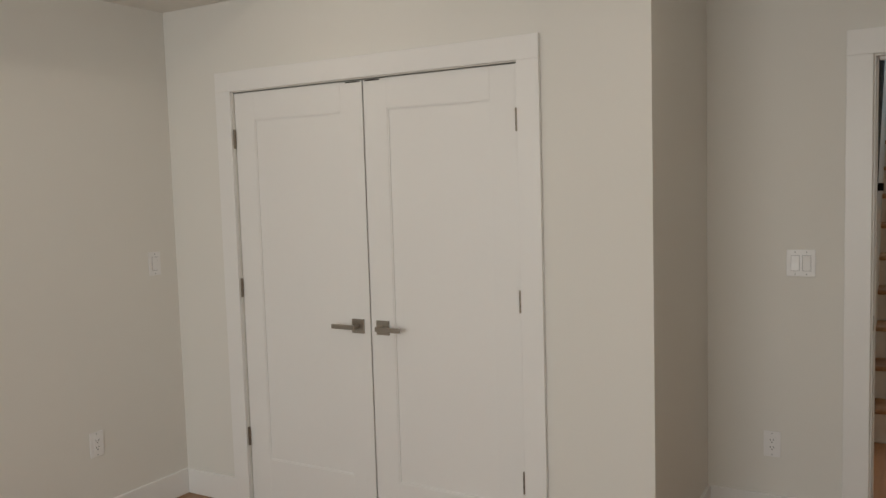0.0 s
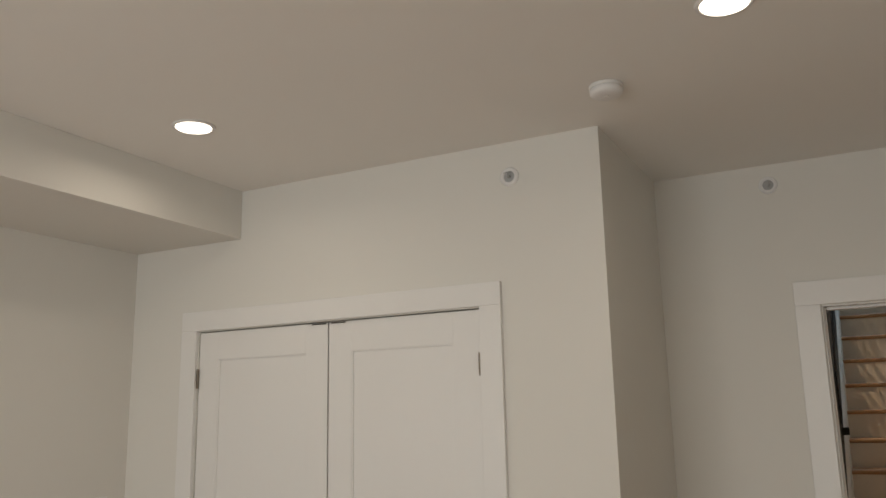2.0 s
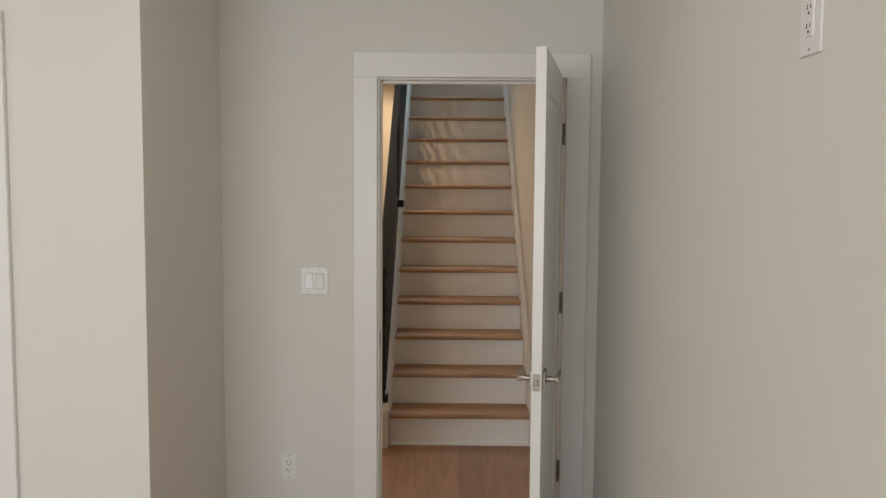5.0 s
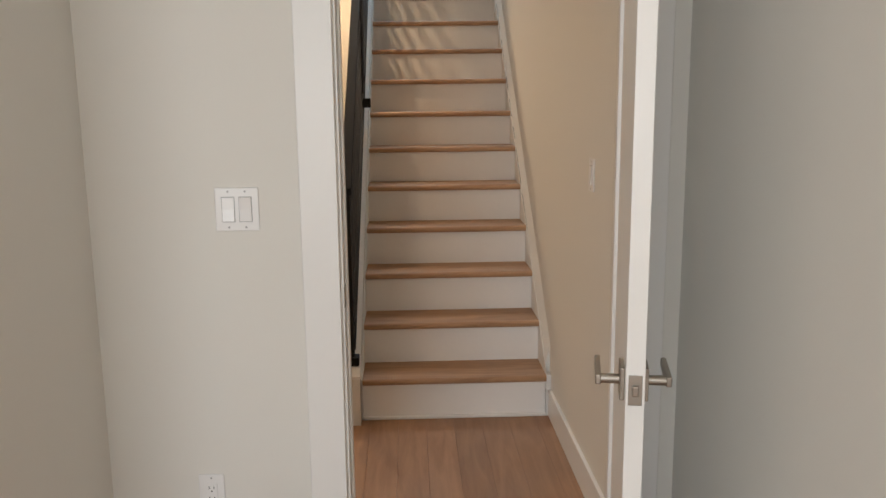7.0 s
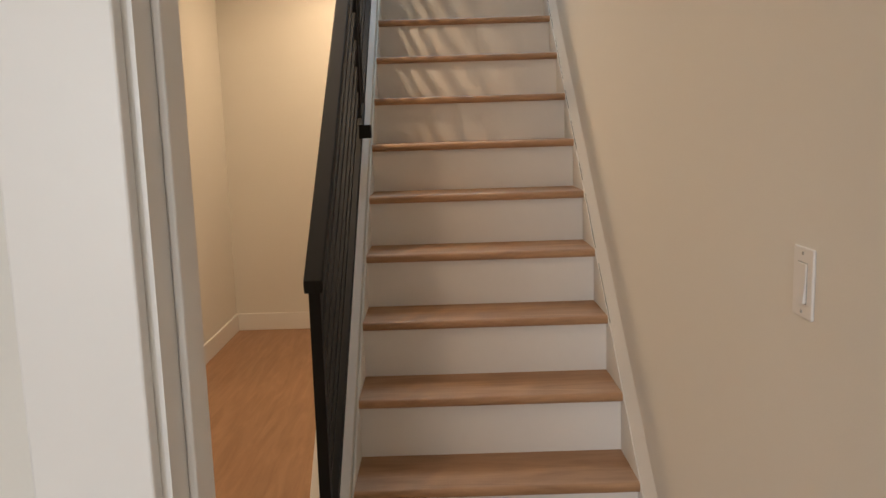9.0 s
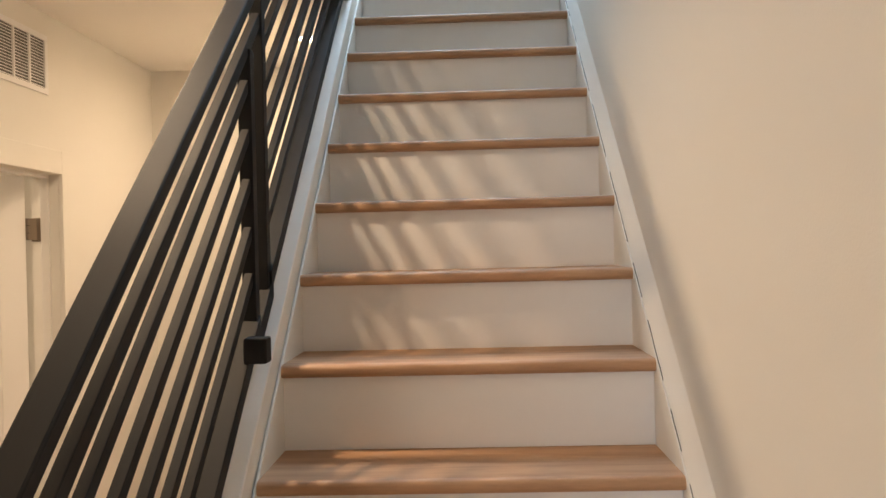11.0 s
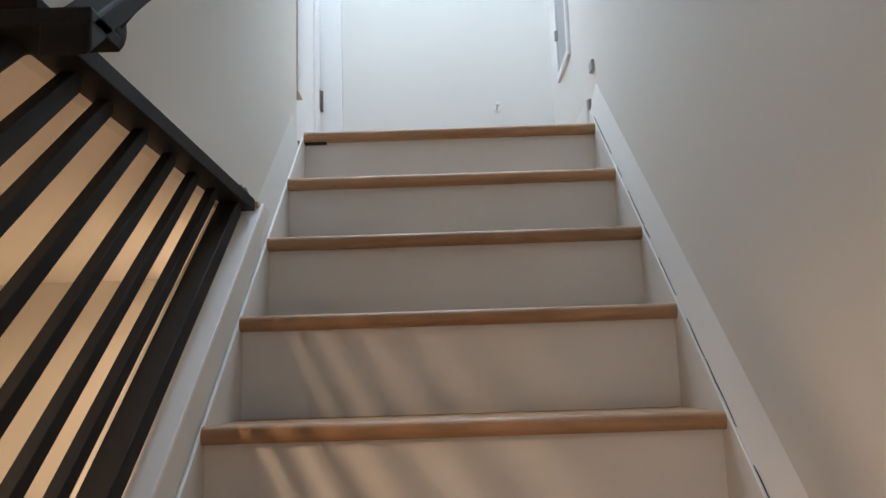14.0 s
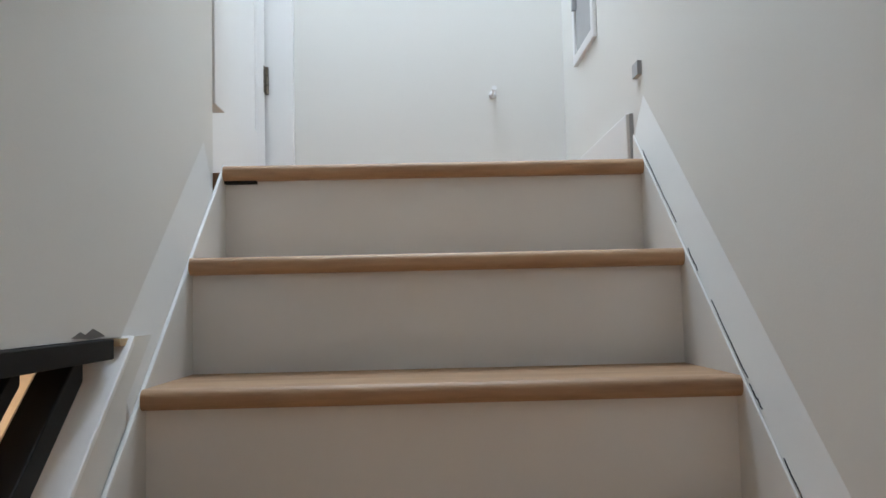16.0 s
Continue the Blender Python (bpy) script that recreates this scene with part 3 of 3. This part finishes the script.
rail("side_bracket", box(-0.476, -0.427, 2.632, 2.678, 1.430, 1.484, 0.004), "black side bracket on the knee wall")
# the handrail steps inwards and runs on along the upper wall
XI = -0.396
zj = capz(yh) + HR
rail("offset_plate", box(RXC - 0.029, XI + 0.026, yh - 0.085, yh - 0.01, zj - 0.032, zj - 0.014, 0.003))
rail("wall_handrail", slant(yh - 0.085, 4.443, HR + 0.024, 0.036, 0.026, 0.004, XI), "black flat wall handrail")
for y in (3.414, 4.201):
    z = capz(y) + HR - 0.062
    ros = rail("rosette", lathe(((0.032, 0), (0.032, 0.005), (0.026, 0.009), (0.012, 0.011)), Matrix.Translation((-0.462, y, z)) @ Matrix.Rotation(radians(90), 4, 'Y')), "black round wall rosette")
    rail("rail_arm", rod((-0.455, y, z), (XI, y, z + 0.072), 0.007, 12))
tagged(railing, "black steel stair railing with slanting square bars", "railing")
tagged(part("torn_drywall", prism(-0.4622, -0.4608, ((4.055, 2.680), (4.08, 2.687), (4.095, 2.683), (4.118, 2.690), (4.138, 2.685), (4.157, 2.679), (4.11, 2.677))), DUCT_SHADE_TEAR), "dark torn patch in the plaster above the bar", "wall damage", kind="structure")
tagged(part("raw_edge", box(-0.55, -0.452, 4.187, 4.225, HALL_CEIL - 0.012, HALL_CEIL - 0.002), RAW), "bare tan end of the plaster at the railing", "wall edge", kind="structure")

# ---- hall beside the stairs ----
HX, HY = -1.74, 5.42
HD0, HD1, HDT = 3.628, 4.37, 2.012
b = box(HX - 0.12, HX, 0.0, HD0, HALL_FLOOR, HALL_CEIL)
box(HX - 0.12, HX, HD1, HY + 0.12, HALL_FLOOR, HALL_CEIL, bm=b)
box(HX - 0.12, HX, HD0, HD1, HDT, HALL_CEIL, bm=b)
wall("wall_hall_left", b, "warm white painted hall wall with a doorway and vent")
wall("wall_hall_back", box(HX, -0.556, HY, HY + 0.12, HALL_FLOOR, HALL_CEIL), "warm white painted wall at the end of the hall")
wall("wall_hall_front", box(HX, CX - 0.1, 0.12, 0.2, HALL_FLOOR, HALL_CEIL), "white painted hall wall")
b = box(HX - 0.12, -0.562, 0.12, HY + 0.12, HALL_CEIL, HALL_CEIL + 0.1)
box(-0.562, WX, 0.12, OPEN_Y, HALL_CEIL, HALL_CEIL + 0.1, bm=b)
tagged(part("ceiling_hall", b, CEILING), "warm white painted hall ceiling", "ceiling", kind="structure")
tagged(part("floor_hall", box(HX - 0.12, -0.53, 0.12, HY, HALL_FLOOR - 0.1, HALL_FLOOR), OAK_FLOOR), "warm brown oak hall floor", "floor", kind="structure")
baseboard(box(HX, -0.57, HY - BT, HY, HALL_FLOOR, HALL_FLOOR + BH, 0.003))
baseboard(box(HX, HX + BT, 0.2, HD0 - 0.1, HALL_FLOOR, HALL_FLOOR + BH, 0.003))
baseboard(box(HX, HX + BT, HD1 + 0.1, HY - BT, HALL_FLOOR, HALL_FLOOR + BH, 0.003))
baseboard(box(-0.57, -0.556, 1.352, HY - BT, HALL_FLOOR, HALL_FLOOR + BH, 0.003))
baseboard(box(WX - BT, WX, 0.14, 1.411, 0, BH, 0.003))
b = box(HX, HX + 0.018, HD0 - 0.10, HD0, HALL_FLOOR, HDT + 0.10, 0.003)
box(HX, HX + 0.018, HD1, HD1 + 0.10, HALL_FLOOR, HDT + 0.10, 0.003, bm=b)
box(HX, HX + 0.018, HD0, HD1, HDT, HDT + 0.10, 0.003, bm=b)
tagged(part("hall_door_trim", b, WALL), "wall-coloured casing round the hall doorway", "door casing", kind="structure")
b = box(HX - 0.075, HX - 0.04, HD1 - 0.014, HD1, HALL_FLOOR, HDT, 0.002)
box(HX - 0.075, HX - 0.04, HD0, HD1 - 0.014, HDT - 0.014, HDT, 0.002, bm=b)
tagged(part("hall_door_stop", b, TRIM), "white painted door stop moulding", "moulding", kind="structure")
leaf = door_leaf("hall_door", 0.72, 2.02, 0.035, 0.11, 0.14, 0.24, label="white panel door standing open into the side room")
leaf.matrix_basis = pose(HX - 0.125, HD1 - 0.075, HALL_FLOOR + 0.01, 0, 0, 237)
for z in (0.25, 1.06, 1.80):
    hinge(leaf, -0.006, 0.041, z, 0.0, BRONZE)
    part("hinge_leaf", box(-0.045, 0.0, 0.036, 0.039, z - 0.045, z + 0.045, 0.0008), BRONZE, leaf, "dark nickel hinge leaf")
hinges = empty("hall_hinges", HX, HD1, HALL_FLOOR)
for z in (0.26, 1.07, 1.81):
    part("hinge_plate", box(-0.118, -0.074, -0.006, -0.002, z - 0.05, z + 0.05, 0.001), BRONZE, hinges)
tagged(hinges, "dark nickel hinge plates on the hall door jamb", "hinge", kind="structure")
b = box(HX - 1.6, HX - 1.5, 2.752, 5.071, HALL_FLOOR, HALL_CEIL)
box(HX - 1.5, HX - 0.12, 4.974, 5.071, HALL_FLOOR, HALL_CEIL, bm=b)
box(HX - 1.5, HX - 0.12, 2.752, 2.849, HALL_FLOOR, HALL_CEIL, bm=b)
box(HX - 1.6, HX - 0.12, 2.752, 5.071, HALL_CEIL, HALL_CEIL + 0.1, bm=b)
box(HX - 1.6, HX - 0.12, 2.752, 5.071, HALL_FLOOR - 0.1, HALL_FLOOR, bm=b)
wall("wall_side_room", b, "plain white walls of the side room")
plate("light_switch", pose(HX, 3.235, 1.151, 0, 0, 90), 0.072, 0.117, "white single rocker light switch in the hall", "switch", "single")

# return-air grille
root = empty("air_vent", HX, 3.67, 2.335)
VW, VH = 0.625, 0.245
part("frame", box(0, 0.008, 0, VW, 0, 0.024, 0.002), PLASTIC, root)
part("frame", box(0, 0.008, 0, VW, VH - 0.024, VH, 0.002), PLASTIC, root)
part("frame", box(0, 0.008, 0, 0.026, 0.024, VH - 0.024, 0.002), PLASTIC, root)
part("frame", box(0, 0.008, VW - 0.026, VW, 0.024, VH - 0.024, 0.002), PLASTIC, root)
# flat dark sheet on the wall; its colour stands in for the duct's shade
part("backing", box(0.0005, 0.0015, 0.026, VW - 0.026, 0.024, VH - 0.024), DUCT_SHADE_TEAR, root, "dark sheet painted as the shade in the duct")
cols = 5
cw = (VW - 0.052) / cols
for c in range(cols):
    y0 = 0.026 + c * cw
    if c:
        part("mullion", box(0.0015, 0.008, y0 - 0.006, y0 + 0.006, 0.024, VH - 0.024), PLASTIC, root)
    for i in range(16):
        z = 0.030 + i * (VH - 0.056) / 15.5
        s = bmesh.new()
        vs = [s.verts.new(p) for p in ((0.002, y0 + 0.006, z), (0.002, y0 + cw - 0.006, z), (0.0075, y0 + cw - 0.006, z - 0.0055), (0.0075, y0 + 0.006, z - 0.0055))]
        f = s.faces.new(vs)
        r = bmesh.ops.extrude_face_region(s, geom=[f])
        bmesh.ops.translate(s, vec=(0, 0, 0.0012), verts=[v for v in r["geom"] if isinstance(v, bmesh.types.BMVert)])
        bmesh.ops.recalc_face_normals(s, faces=s.faces[:])
        part("slat", s, PLASTIC, root)
tagged(root, "white louvred return-air vent high on the wall", "air vent")

# ---- floor planks ----
part("subfloor", box(-0.53, WX, 0.06, NOSE1 + 0.04, -0.12, -0.016), OAK_FLOOR, room_floor)
PLANK = bpy.data.meshes.new("plank")
bm = box(0.0003, 0.1267, 0.0005, 1.1995, -0.016, 0, 0.0005, segs=1)
bm.to_mesh(PLANK)
bm.free()
PLANK.materials.append(OAK_FLOOR)
rng = random.Random(4)
x = -0.53
col = 0
while x < WX - 0.01:
    y = NOSE1 + 0.03 - 1.35
    ob = new("plank", PLANK)
    ob.parent, ob.location, ob.scale = room_floor, (x, y, 0), (1, 1.35 / 1.2, 1)
    x += 0.127
    col += 1
x = LX
while x < RX - 0.01:
    y = BY - rng.random() * 0.8
    while y < 0.0:
        hi = min(y + 1.2, CY if x < CX - 0.127 else 0.0)
        lo = max(y, BY)
        if hi - lo > 0.05:
            ob = new("plank", PLANK)
            ob.parent, ob.location, ob.scale = room_floor, (x, lo, 0), (1, (hi - lo) / 1.2, 1)
        y += 1.2
    x += 0.127
